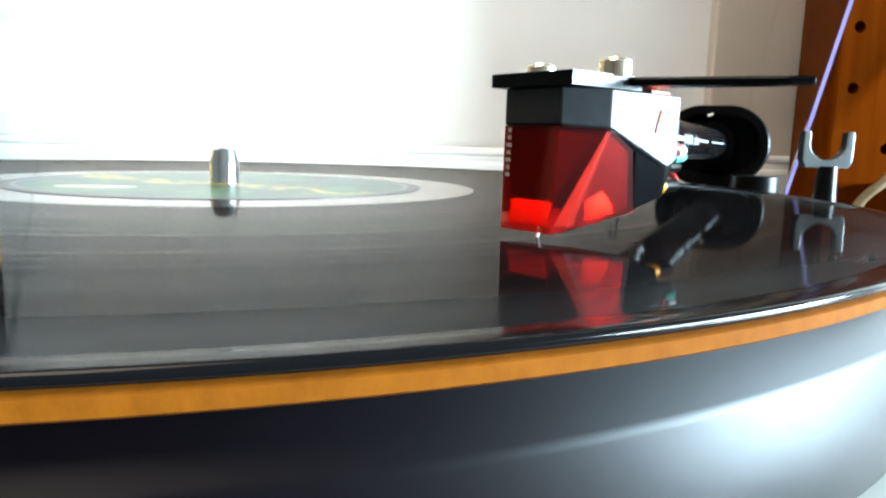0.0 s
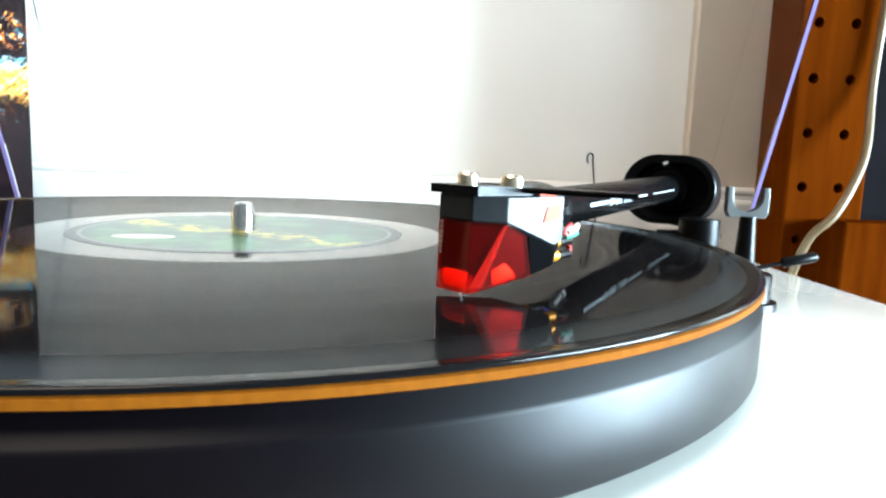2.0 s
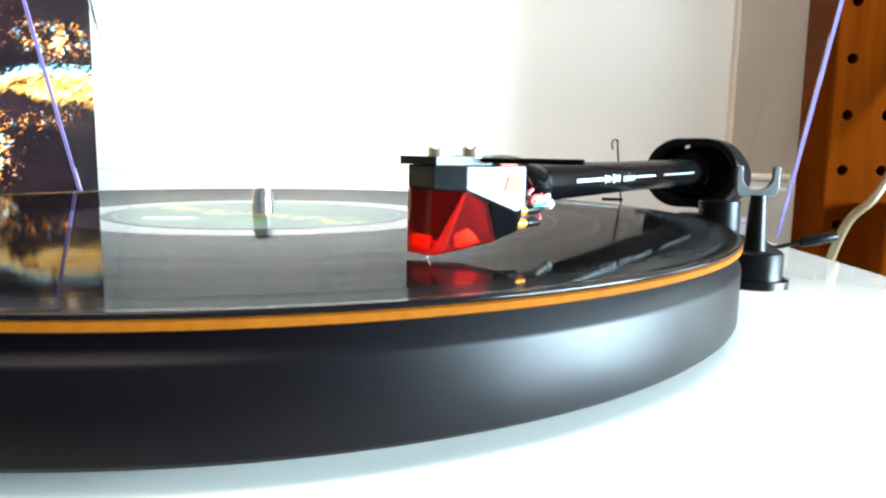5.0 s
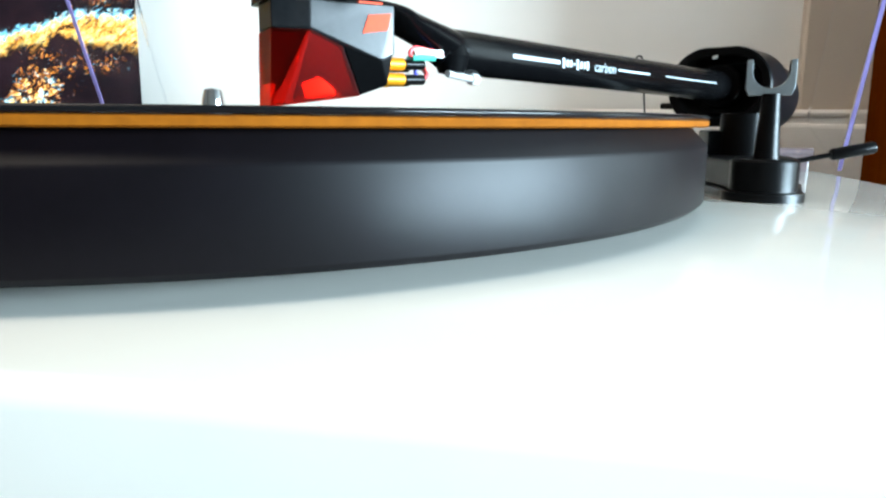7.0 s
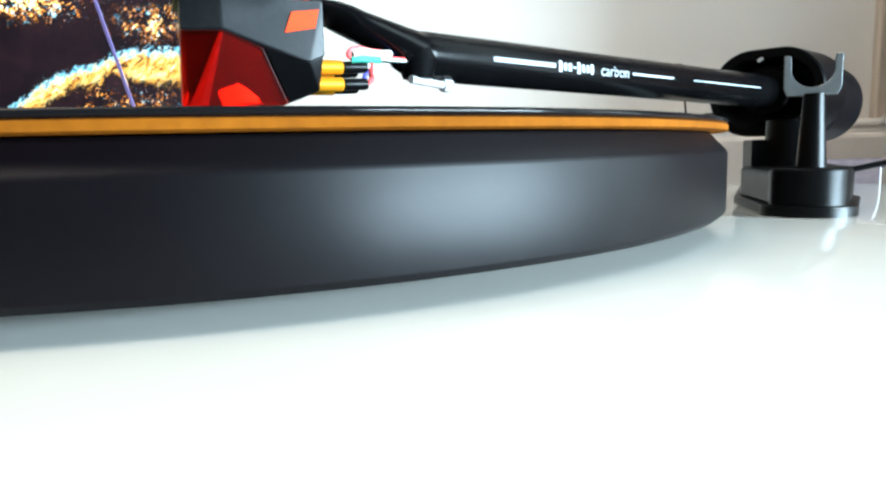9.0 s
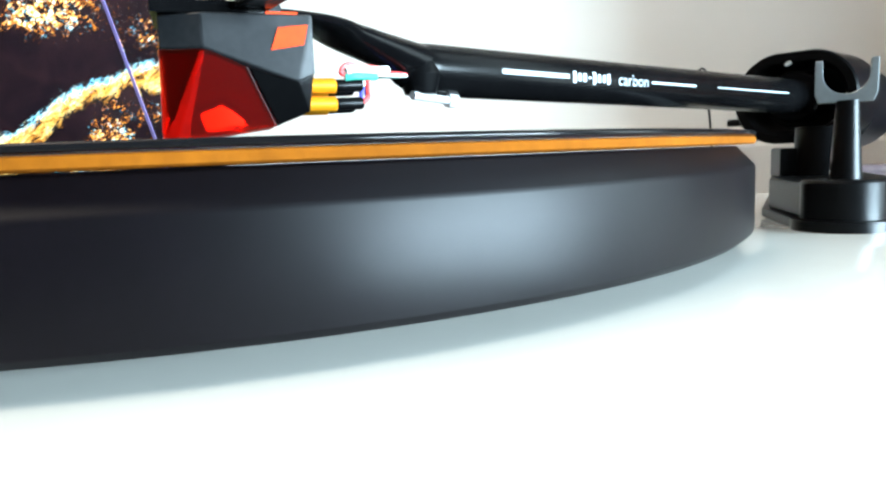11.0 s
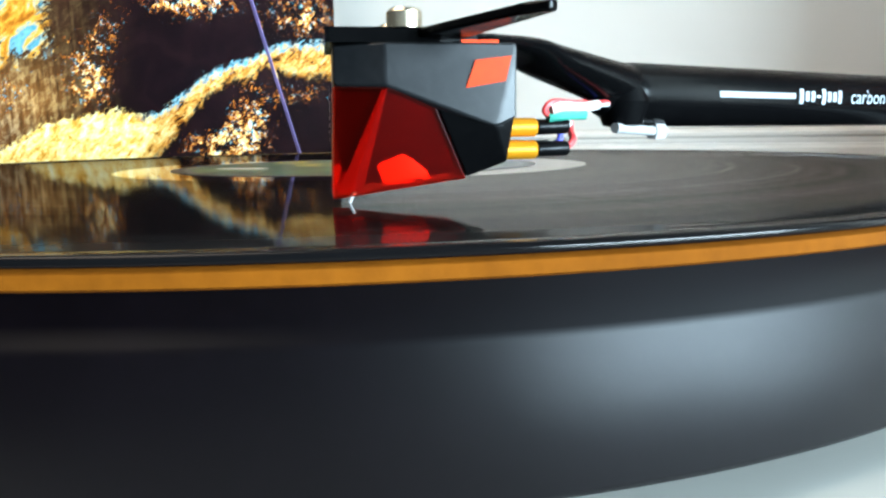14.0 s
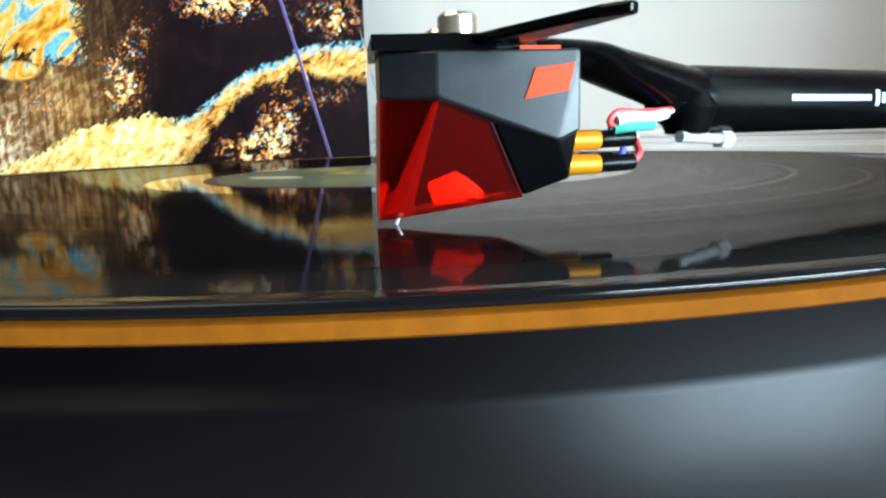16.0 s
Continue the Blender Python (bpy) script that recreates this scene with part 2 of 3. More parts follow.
# ---- the room ----
TABLE = -0.085
# floor, ceiling, side and front walls are added out of view, dark for reflections
solid("floor", box(-1.6, 1.6, -2.0, 0.5, -0.95, -0.9), FLOOR, "dark brown floor, added out of view to keep reflections dark", kind="structure")
solid("ceiling", box(-1.6, 1.6, -2.0, 0.5, 1.4, 1.45), UNSEEN_WALL, "plain dark ceiling, added out of view", kind="structure")
solid("wall_back", box(-1.55, 1.55, 0.34, 0.44, -0.9, 1.4, PLINTH_TURN), WALL, "white painted wall behind the turntable", kind="structure")
solid("trim", box(0.270, 0.60, 0.328, 0.3395, -0.9, 1.2, PLINTH_TURN, 0.002), BEIGE, "beige board beside the white wall", kind="structure")
profile = [(0.3275, TABLE), (0.3165, TABLE), (0.3165, 0.0215), (0.3175, 0.0235), (0.3195, 0.0245), (0.3195, 0.0285), (0.3180, 0.0300), (0.3180, 0.0320), (0.3200, 0.0340), (0.3275, 0.0345)]
skirting = bmesh.new()
ends = [[skirting.verts.new(PLINTH_TURN @ Vector((x, y, z))) for y, z in profile] for x in (-1.45, 0.60)]
for q in range(len(profile)):
    w = (q + 1) % len(profile)
    skirting.faces.new((ends[0][q], ends[0][w], ends[1][w], ends[1][q]))
skirting.faces.new(ends[0][::-1])
skirting.faces.new(ends[1])
solid("baseboard", skirting, WALL, "white moulded skirting along the foot of the wall", kind="structure")
solid("wall_left", box(-1.65, -1.6, -2.0, 0.5, -0.9, 1.4), UNSEEN_WALL, "plain dark side wall, added out of view", kind="structure")
solid("wall_front", box(-1.6, 1.6, -2.05, -2.0, -0.9, 1.4), UNSEEN_WALL, "plain dark front wall, added out of view", kind="structure")
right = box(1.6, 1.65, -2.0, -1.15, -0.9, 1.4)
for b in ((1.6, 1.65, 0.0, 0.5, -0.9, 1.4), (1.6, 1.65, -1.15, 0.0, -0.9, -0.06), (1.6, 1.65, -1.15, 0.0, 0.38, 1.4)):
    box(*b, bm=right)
solid("wall_right", right, UNSEEN_WALL, "plain dark wall with a window opening, added out of view", kind="structure")
solid("shelf_board", box(-0.75, 0.42, -0.36, 0.30, TABLE - 0.02, TABLE, PLINTH_TURN, 0.002), WOOD, "orange-stained pine shelf board under the turntable", "shelf")

# ---- shelf post beside the turntable ----
post = thing("shelf_post", (0.31, 0.18, TABLE), "orange-stained pine shelf upright with peg holes", "shelf post")
PX0, PX1, PY0, PY1 = 0.278, 0.327, 0.190, 0.228
upright = box(PX0, PX1, PY0, PY1, TABLE, 0.6, Matrix(), 0.0015)
drill = bmesh.new()
for x in (0.288, 0.3105):
    for k in range(-4, 14):
        merge(drill, lathe([(0, -0.012), (0.0031, -0.012), (0.0031, 0.004), (0, 0.004)], n=20, closed=False, m=pose(x, PY0, 0.1045 + 0.032 * k, 90, 0, 0)))
part("upright", cut(upright, drill, PLINTH_TURN), WOOD, post)
part("cross_rail", box(0.302, 0.46, 0.166, 0.1898, TABLE, 0.022, PLINTH_TURN, 0.0015), WOOD, post)

# ---- turntable ----
turntable = thing("turntable", (0, 0, TABLE), "white gloss turntable with a grey platter and open dust cover", "turntable")
plinth = part("plinth", box(-0.1725, 0.2425, -0.16, 0.186, -0.05, 0.0, PLINTH_TURN, 0.003, 3), WHITE_GLOSS, turntable, "white high-gloss lacquered plinth", True)
for fx in (-0.13, 0.2):
    for fy in (-0.12, 0.125):
        part("foot", lathe([(0, TABLE), (0.019, TABLE), (0.021, TABLE + 0.004), (0.021, -0.0505), (0, -0.0505)], PLINTH_TURN @ Vector((fx, fy, 0)), 32, False), BLACK, turntable, "", True)
ZB, ZE, ZT, RP = 0.0038, 0.0188, 0.0230, 0.1509
platter = part("platter", lathe([(0, ZB), (RP - 0.0014, ZB), (RP - 0.0002, ZB + 0.0010), (RP, ZB + 0.0013), (RP, ZE - 0.0006), (RP - 0.00012, ZE - 0.0001), (RP - 0.0004, ZE + 0.0003), (RP - 0.0036, ZT - 0.0005), (RP - 0.0039, ZT - 0.0002), (RP - 0.0042, ZT), (0, ZT)], n=256, closed=False), PLATTER, turntable, "dark grey coated steel platter", True)
ZREC = 0.0256
part("spindle", lathe([(0, 0.02), (0.0036, 0.02), (0.0036, 0.0305), (0.0034, 0.0316), (0.0028, 0.0340), (0.0022, 0.0345), (0, 0.0346)], n=32, closed=False), STEEL, platter, "polished steel spindle", True)
part("sub_platter", lathe([(0, 0.0003), (0.06, 0.0003), (0.06, 0.0036), (0, 0.0036)], n=64, closed=False), BLACK, turntable)

mat_ob = solid("platter_mat", lathe([(0.0045, ZT + 0.0002), (0.1504, ZT + 0.0002), (0.1509, ZT + 0.0005), (0.1509, 0.0246), (0.1506, 0.0248), (0.0045, 0.0248)], n=256), CORK, "thin orange-brown cork platter mat", "platter mat", smooth=True)
VINYL = material("black_vinyl", (0.005, 0.0048, 0.0052), 0.12)
k = Nodes(VINYL)
pos, px, py, pz = k.axes()
rad = k.math("SQRT", k.math("ADD", k.math("MULTIPLY", px, px), k.math("MULTIPLY", py, py)))
bare = k.math("SUBTRACT", 1.0, k.step(rad, 0.0632, 0.0640))
for r0 in (0.0815, 0.0985, 0.1120, 0.1295):
    near = k.math("ABSOLUTE", k.math("SUBTRACT", rad, r0))
    bare = k.math("MAXIMUM", bare, k.math("MULTIPLY", k.math("SUBTRACT", 1.0, k.step(near, 0.0003, 0.0008)), 0.16))
wear, _ = k.noise(k.put("ShaderNodeCombineXYZ", X=k.math("MULTIPLY", rad, 60.0), Y=0.0, Z=0.0).outputs[0], 4.0, 4.0, 0.55)
groove = k.math("SINE", k.math("MULTIPLY", rad, 2 * math.pi / 0.00022))
bump = k.put("ShaderNodeBump", Strength=0.005, Distance=0.00002, Height=k.math("MULTIPLY", groove, k.math("SUBTRACT", 1.0, bare)))
gloss = k.put("ShaderNodeBsdfGlossy", Color=(1.0, 0.945, 0.92, 1), Roughness=k.math("ADD", k.math("MULTIPLY", k.step(rad, 0.1466, 0.1472), 0.1), k.math("ADD", 0.02, k.math("MULTIPLY", wear, 0.05))), Normal=bump.outputs[0])
base = k.put("ShaderNodeBsdfDiffuse", Color=(0.0035, 0.0033, 0.0036, 1))
facing = k.math("MULTIPLY", k.math("POWER", k.put("ShaderNodeFresnel", IOR=1.5).outputs[0], 1.5), 2.0, True)
edge = k.step(rad, 0.1466, 0.1472)
amount = k.math("ADD", k.math("ADD", k.math("SUBTRACT", 0.22, k.math("MULTIPLY", k.step(rad, 0.075, 0.135), 0.05)), k.math("MULTIPLY", k.step(wear, 0.3, 0.7), 0.07)), k.math("MULTIPLY", bare, 0.42))
amount = k.math("MULTIPLY", amount, k.math("ADD", 1.0, k.math("MULTIPLY", edge, 0.6)))
lip = k.step(rad, 0.1497, 0.1501)
blend = k.put("ShaderNodeMixShader", Fac=k.math("MULTIPLY", facing, k.math("ADD", amount, k.math("MULTIPLY", lip, 0.28))))
around = k.put("ShaderNodeTangent")
around.direction_type, around.axis = "RADIAL", "Z"
wall_normal = k.put("ShaderNodeCombineXYZ", X=k.math("MULTIPLY", k.math("DIVIDE", px, rad), 0.86), Y=k.math("MULTIPLY", k.math("DIVIDE", py, rad), 0.86), Z=0.5).outputs[0]
sheen = k.put("ShaderNodeBsdfAnisotropic", Roughness=0.42, Anisotropy=0.7, Rotation=0.25, Tangent=around.outputs[0], Normal=wall_normal)
run_in = k.math("MULTIPLY", k.step(rad, 0.134, 0.145), k.math("SUBTRACT", 1.0, edge))
under = k.put("ShaderNodeMixShader", Fac=k.math("ADD", 0.0015, k.math("MULTIPLY", run_in, 0.07)))
k.tree.links.new(base.outputs[0], under.inputs[1])
k.tree.links.new(sheen.outputs[0], under.inputs[2])
k.tree.links.new(under.outputs[0], blend.inputs[1])
k.tree.links.new(gloss.outputs[0], blend.inputs[2])
k.tree.links.new(blend.outputs[0], k.tree.nodes["Material Output"].inputs[0])
record = thing("record", (0, 0, 0.0250), "black vinyl record with a green and yellow label", "record")
disc = part("disc", lathe([(0.0037, 0.0250), (0.1504, 0.0250)] + [(0.1504 + 0.0005 * math.cos(radians(a)), 0.0255 + 0.0005 * math.sin(radians(a))) for a in range(-75, 91, 15)] + [(0.1494, ZREC + 0.00038), (0.1482, ZREC + 0.0002), (0.1468, ZREC), (0.146, ZREC), (0.0037, ZREC)], n=256), VINYL, record, "", True)
LABEL = material("printed_label", (0.10, 0.17, 0.10), 0.28, Specular_IOR_Level=0.35)
k = Nodes(LABEL)
pos, px, py, pz = k.axes()
n1, _ = k.noise(pos, 60.0, 5.0, 0.65)
n2, _ = k.noise(pos, 300.0, 4.0, 0.6)
green = k.ramp(n1, [(0.3, (0.008, 0.018, 0.018)), (0.48, (0.016, 0.065, 0.045)), (0.60, (0.05, 0.16, 0.055)), (0.75, (0.020, 0.045, 0.06))])
across = k.math("ADD", k.math("ADD", k.math("MULTIPLY", px, 0.55), k.math("MULTIPLY", py, 0.83)), k.math("MULTIPLY", k.math("SUBTRACT", n1, 0.5), 0.045))
streak = k.math("SUBTRACT", 1.0, k.step(k.math("ABSOLUTE", k.math("ADD", across, 0.006)), 0.001, 0.0075))
art = k.mix(k.math("MULTIPLY", streak, k.step(n2, 0.40, 0.60)), green, (0.62, 0.50, 0.03, 1))
oval = k.math("ADD", k.math("POWER", k.math("DIVIDE", k.math("ADD", px, 0.024), 0.009), 2.0), k.math("POWER", k.math("DIVIDE", k.math("ADD", py, 0.021), 0.0045), 2.0))
art = k.mix(k.math("SUBTRACT", 1.0, k.step(oval, 0.85, 1.0)), art, (0.62, 0.62, 0.55, 1))
rad = k.math("SQRT", k.math("ADD", k.math("MULTIPLY", px, px), k.math("MULTIPLY", py, py)))
art = k.mix(k.step(rad, 0.0448, 0.0452), art, (0.014, 0.016, 0.016, 1))
ring = k.math("SUBTRACT", 1.0, k.step(k.math("ABSOLUTE", k.math("SUBTRACT", rad, 0.0462)), 0.0004, 0.0008))
art = k.mix(ring, art, (0.16, 0.17, 0.17, 1))
k.feed(k.bsdf.inputs["Base Color"], art)
label_part = part("label", lathe([(0.0037, ZREC + 0.0001), (0.0499, ZREC + 0.0001), (0.05, ZREC + 0.00005), (0.05, ZREC + 0.00002), (0.0037, ZREC + 0.00002)], n=128), LABEL, record, "green label with yellow streaks")

# ---- dust cover, hinged open ----
XL, XR, YH, DEPTH, LENGTH, THICK = -0.173, 0.257, 0.195, 0.0676, 0.34, 0.003
LID = PLINTH_TURN @ Matrix.Translation((0, YH, 0.0)) @ Matrix.Rotation(radians(90 - 67.5), 4, "X")
# in the lid's own axes: z along the rim upwards, y towards its top panel
cover = part("dust_cover", box(XL, XR, DEPTH - THICK, DEPTH, 0, LENGTH, LID, 0.0006, 1), ACRYLIC, turntable, "clear acrylic dust cover standing open")
part("side_panel", box(XL, XL + THICK, 0, DEPTH - THICK, 0, LENGTH, LID), ACRYLIC, cover)
part("side_panel", box(XR - THICK, XR, 0, DEPTH - THICK, 0, LENGTH, LID), ACRYLIC, cover)
part("rear_panel", box(XL + THICK, XR - THICK, 0, DEPTH - THICK, 0, THICK, LID), ACRYLIC, cover)
part("front_panel", box(XL + THICK, XR - THICK, 0, DEPTH - THICK, LENGTH - THICK, LENGTH, LID), ACRYLIC, cover)
for x in (XL, XR - THICK):
    part("rim_edge", box(x + 0.0005, x + THICK - 0.0005, -0.0008, -0.0002, 0, LENGTH, LID), EDGE, cover, "violet-tinted rim edge")
for ob in [cover] + list(cover.children):
    if ob.name.split(".")[0] != "rim_edge":
        ob.visible_shadow = False
SMOKY = material("smoky_hinge_plastic", (0.10, 0.075, 0.085), 0.35, colour2=(0.16, 0.12, 0.12), grain=400)
for x in (-0.155, 0.226):
    hinge = part("hinge", box(x - 0.012, x + 0.012, 0.1865, 0.1945, -0.034, 0.0085, PLINTH_TURN, 0.0012), SMOKY, turntable, "smoky plastic lid hinge")
    part("hinge_pin", tube([PLINTH_TURN @ Vector((x - 0.0135, 0.1885, 0.0095)), PLINTH_TURN @ Vector((x + 0.0135, 0.1885, 0.0095))], 0.0024, 16), SMOKY, hinge, "", True)

# ---- tonearm ----
U = Vector((0.542, 0.840, 0)).normalized()
N = Vector((0.840, -0.542, 0)).normalized()
AXIS = Vector((0.0929, -0.0436, 0.0398))


def arm(s, side=0.0, z=0.0):
    return AXIS + U * s + N * side + Vector((0, 0, z))


def cart(c, l, z):
    """A place in the cartridge's own axes: millimetres back, out to the right, and height."""
    return Vector((0.0613, -0.0926, 0)) + Vector((0.832, 0.555, 0)) * (c / 1000) + Vector((0.555, -0.832, 0)) * (l / 1000) + Vector((0, 0, z / 1000))


tonearm = part("tonearm", tube([arm(-0.0245, 0, 0.0008), arm(-0.0225, 0, 0.0005), arm(-0.0195, 0, 0.0002), arm(-0.0165), arm(0.05), arm(0.172)], [0.0022, 0.0036, 0.0046, 0.0050, 0.0053, 0.0062], 40), BLACK_SATIN, turntable, "black carbon tonearm tube with white printing", True)
part("neck", tube(smooth_path([cart(1, 0, 45.6), cart(10, -1.4, 45.6), cart(17, -4.8, 45.3), cart(22, -8.2, 44.1), arm(-0.0205, 0, 0.0015), arm(-0.0165, 0, 0)], 5),
     [0.0064 + (0.0050 - 0.0064) * i / 25 for i in range(26)], 28, True, [(1 - 0.12 * i / 25, 0.16 + 0.86 * (i / 25) ** 2.3) for i in range(26)]), BLACK_SATIN, tonearm, "", True)
part("headshell", prism([(-9.2, -6.5), (4, -7.0), (9, -5), (9, 5), (4, 7.5), (-9.2, 6.8)], 44.7, 46.4, Matrix.Translation((0, 0, 0)) @ Matrix(((0.832 / 1000, 0.555 / 1000, 0, 0.0613), (0.555 / 1000, -0.832 / 1000, 0, -0.0926), (0, 0, 1 / 1000, 0), (0, 0, 0, 1)))), BLACK_SATIN, tonearm)
part("finger_lift", hull([cart(c, l, z) for c, l in ((1, 6.5), (7, 6.0), (9.0, 24), (12, 25.5), (11, 26.2)) for z in (45.2, 46.3)], 0.0003), BLACK_SATIN, tonearm)



def stadium(s, r, straight, n=18, side=0.0007, z=-0.0005):
    """Points of an upright rounded oblong across the arm."""
    out = []
    for q in range(2 * n):
        a = math.pi * (q + 0.5) / n
        out.append(arm(s, side + r * math.cos(a) + straight * (1 if math.cos(a) > 0 else -1), z + r * math.sin(a)))
    return out


def skin(rings, first=True, last=True):
    bm = bmesh.new()
    vs = [[bm.verts.new(p) for p in ring] for ring in rings]
    n = len(vs[0])
    for a, b in zip(vs, vs[1:]):
        for q in range(n):
            bm.faces.new((a[q], a[(q + 1) % n], b[(q + 1) % n], b[q]))
    if first:
        bm.faces.new(vs[0][::-1])
    if last:
        bm.faces.new(vs[-1])
    return bm


gimbal = part("gimbal", skin([stadium(0.174, 0.0105, 0.0050), stadium(0.162, 0.0118, 0.0052), stadium(0.1605, 0.0130, 0.0052), stadium(0.1605, 0.0158, 0.0052), stadium(0.1612, 0.0164, 0.0052),
                              stadium(0.1852, 0.0164, 0.0052), stadium(0.1860, 0.0156, 0.0052)]), BLACK, turntable, "black tonearm bearing housing", True)
part("bearing_ring", tube([arm(0.1625), arm(0.1632), arm(0.172), arm(0.174)], [0.0086, 0.0094, 0.0094, 0.0088], 40), BLACK_SATIN, gimbal, "", True)
part("bearing_screw", tube([arm(0.161, -0.0022, 0.0114), arm(0.161, -0.0002, 0.0124)], 0.0007, 14), SATIN_STEEL, gimbal, "bright bearing screw", True)
part("adjusting_pin", tube([arm(0.166, -0.020, -0.0080), arm(0.166, -0.0255, -0.0080)], 0.0014, 16), BLACK, gimbal, "", True)
part("counterweight", tube([arm(0.1862, 0.004, -0.0035), arm(0.1875, 0.004, -0.0035), arm(0.214, 0.004, -0.0035), arm(0.2155, 0.004, -0.0035)], [0.0150, 0.0162, 0.0162, 0.0150], 56), BLACK, gimbal, "", True)
arm_base = part("arm_base", lathe([(0, 0.0), (0.0125, 0.0), (0.0125, 0.0028), (0.0102, 0.003), (0.0102, 0.0125), (0.0095, 0.0132), (0, 0.0132)], (0.177, 0.0143, 0), 48, False), BLACK, turntable, "", True)
BOARD = ((0.1675, 0.014), (0.1865, 0.010), (0.1985, 0.045), (0.205, 0.115), (0.180, 0.120), (0.166, 0.052))
part("arm_board", hull([(x, y, z) for x, y in BOARD for z in (0.0030, 0.0122)], 0.0008), BLACK, arm_base)
part("foot_plate", hull([(0.183 + (x - 0.183) * 1.12, 0.05 + (y - 0.05) * 1.07, z) for x, y in BOARD for z in (0.0003, 0.0028)], 0.0004), BLACK, arm_base)
part("pillar", lathe([(0, 0.011), (0.0090, 0.011), (0.0086, 0.028), (0, 0.028)], (0.1850, 0.066, 0), 40, False), BLACK, arm_base, "", True)
part("lift_block", box(0.1715, 0.1820, 0.064, 0.080, 0.0118, 0.0215, Matrix(), 0.0006), BLACK, arm_base)
armrest = part("armrest", lathe([(0, 0.0125), (0.0040, 0.0125), (0.0038, 0.015), (0.0028, 0.0335), (0, 0.0335)], (0.1776, 0.0150, 0), 32, False), BLACK, turntable, "", True)
notch = [(0.0072, 0.0440), (0.0072, 0.0352), (0.0062, 0.0330), (-0.0062, 0.0330), (-0.0072, 0.0352), (-0.0072, 0.0440), (-0.0055, 0.0440)]
notch += [(0.0054 * math.cos(a), 0.0406 + 0.0054 * math.sin(a)) for a in [radians(170 + 200 * q / 14) for q in range(15)]] + [(0.0055, 0.0440)]
CLIP = Matrix.Translation((0.1774, 0.0165, 0)) @ Matrix.Rotation(radians(-14), 4, "Z") @ Matrix.Rotation(radians(90), 4, "X")
cradle = part("cradle", prism(notch, -0.0026, 0.0014, CLIP, 0.0003), BLACK, armrest, "black arm rest clip")
part("front_plate", prism(notch, 0.0015, 0.0024, CLIP, 0.0002), SILVER, cradle, "silver-grey front of the clip")
part("lever", tube([(0.186, 0.033, 0.0100), (0.206, 0.0332, 0.0142)], 0.0009, 12), BLACK, arm_base)
part("lever_grip", tube([(0.2045, 0.0332, 0.0139), (0.2052, 0.0332, 0.0140), (0.2180, 0.0333, 0.0165), (0.2187, 0.0333, 0.0166)], [0.0016, 0.0021, 0.0021, 0.0017], 20), BLACK, arm_base, "", True)
part("hook_wire", tube(smooth_path([(0.1520, 0.1245, 0.0500), (0.1512, 0.124, 0.0530), (0.1522, 0.124, 0.0550), (0.1540, 0.124, 0.0545), (0.1542, 0.124, 0.0520), (0.1545, 0.1240, 0.0485), (0.1562, 0.122, 0.030), (0.157, 0.121, 0.012)], 5), 0.00045, 8), BLACK, arm_base, "thin black wire hook", True)

part("wire_foot", box(-0.0095, 0.0012, -0.0011, 0.0011, 0.0236, 0.0252, Matrix.Translation((0.1565, 0.1216, 0)) @ Matrix.Rotation(radians(-16), 4, "Z"), 0.0003), BLACK, arm_base)

# ---- printing on the arm ----
def on_arm(bm, s0):
    """Wraps a flat mesh (x along the arm, y up) onto the side of the tube."""
    for v in bm.verts:
        s = s0 + v.co.x
        r = 0.0050 + (0.0053 - 0.0050) * min(max((s + 0.0185) / 0.0685, 0), 1) + 0.0009 * max(0, (s - 0.05) / 0.122) + 0.00007
        a = v.co.y / r + 0.02
        v.co = arm(s, r * math.cos(a), r * math.sin(a))
    return bm


def strip(length, height, n=6):
    bm = bmesh.new()
    rows = [[bm.verts.new((length * q / n, height * (p / 4 - 0.5), 0)) for q in range(n + 1)] for p in range(5)]
    for low, top in zip(rows, rows[1:]):
        for q in range(n):
            bm.faces.new((low[q], low[q + 1], top[q + 1], top[q]))
    return bm


for s0, s1, h in ((0.0, 0.0222, 0.0010), (0.0568, 0.0798, 0.0006), (0.0925, 0.143, 0.00042)):
    part("printed_line", on_arm(strip(s1 - s0, h), s0), WHITE_INK, tonearm, "white printed line")
for q, h in enumerate((0.0027, 0.0018, 0.0019, 0.0005, 0.0029, 0.0019, 0.0018, 0.0025)):
    part("printed_bar", on_arm(strip(0.0013, h, 1), 0.0236 + 0.0019 * q), WHITE_INK, tonearm)
word = letters("carbon", 0.0040)
reach = max(v.co.x for v in word.verts)
for v in word.verts:
    v.co.x *= 0.0136 / reach
    v.co.y -= 0.0012
part("word_carbon", on_arm(word, 0.0415), WHITE_INK, tonearm, "white printed word")

# ---- cartridge ----
cartridge = part("cartridge", hull([cart(c, s * l, z) for s in (-1, 1) for c, l, z in ((-8.4, 4.6, 44.6), (-8.4, 4.6, 40.0), (-2.6, 8, 44.6), (-2.6, 8, 39.8), (10.5, 8.2, 34.9), (13.0, 8, 36.0), (13.0, 8, 44.6))], 0.00025), GREY_BODY, turntable, "dark grey faceted cartridge body")
stylus = part("stylus_unit", hull([cart(c, s * l, z) for s in (-1, 1) for c, l, z in ((-8.5, 4.5, 39.9), (-2.7, 7.9, 39.6), (2.8, 7.66, 38.6), (-9.0, 4.1, 26.5), (-7.0, 5.0, 26.8), (7.3, 5.38, 28.7))], 0.0002), RED_CLEAR, cartridge, "translucent red stylus unit")
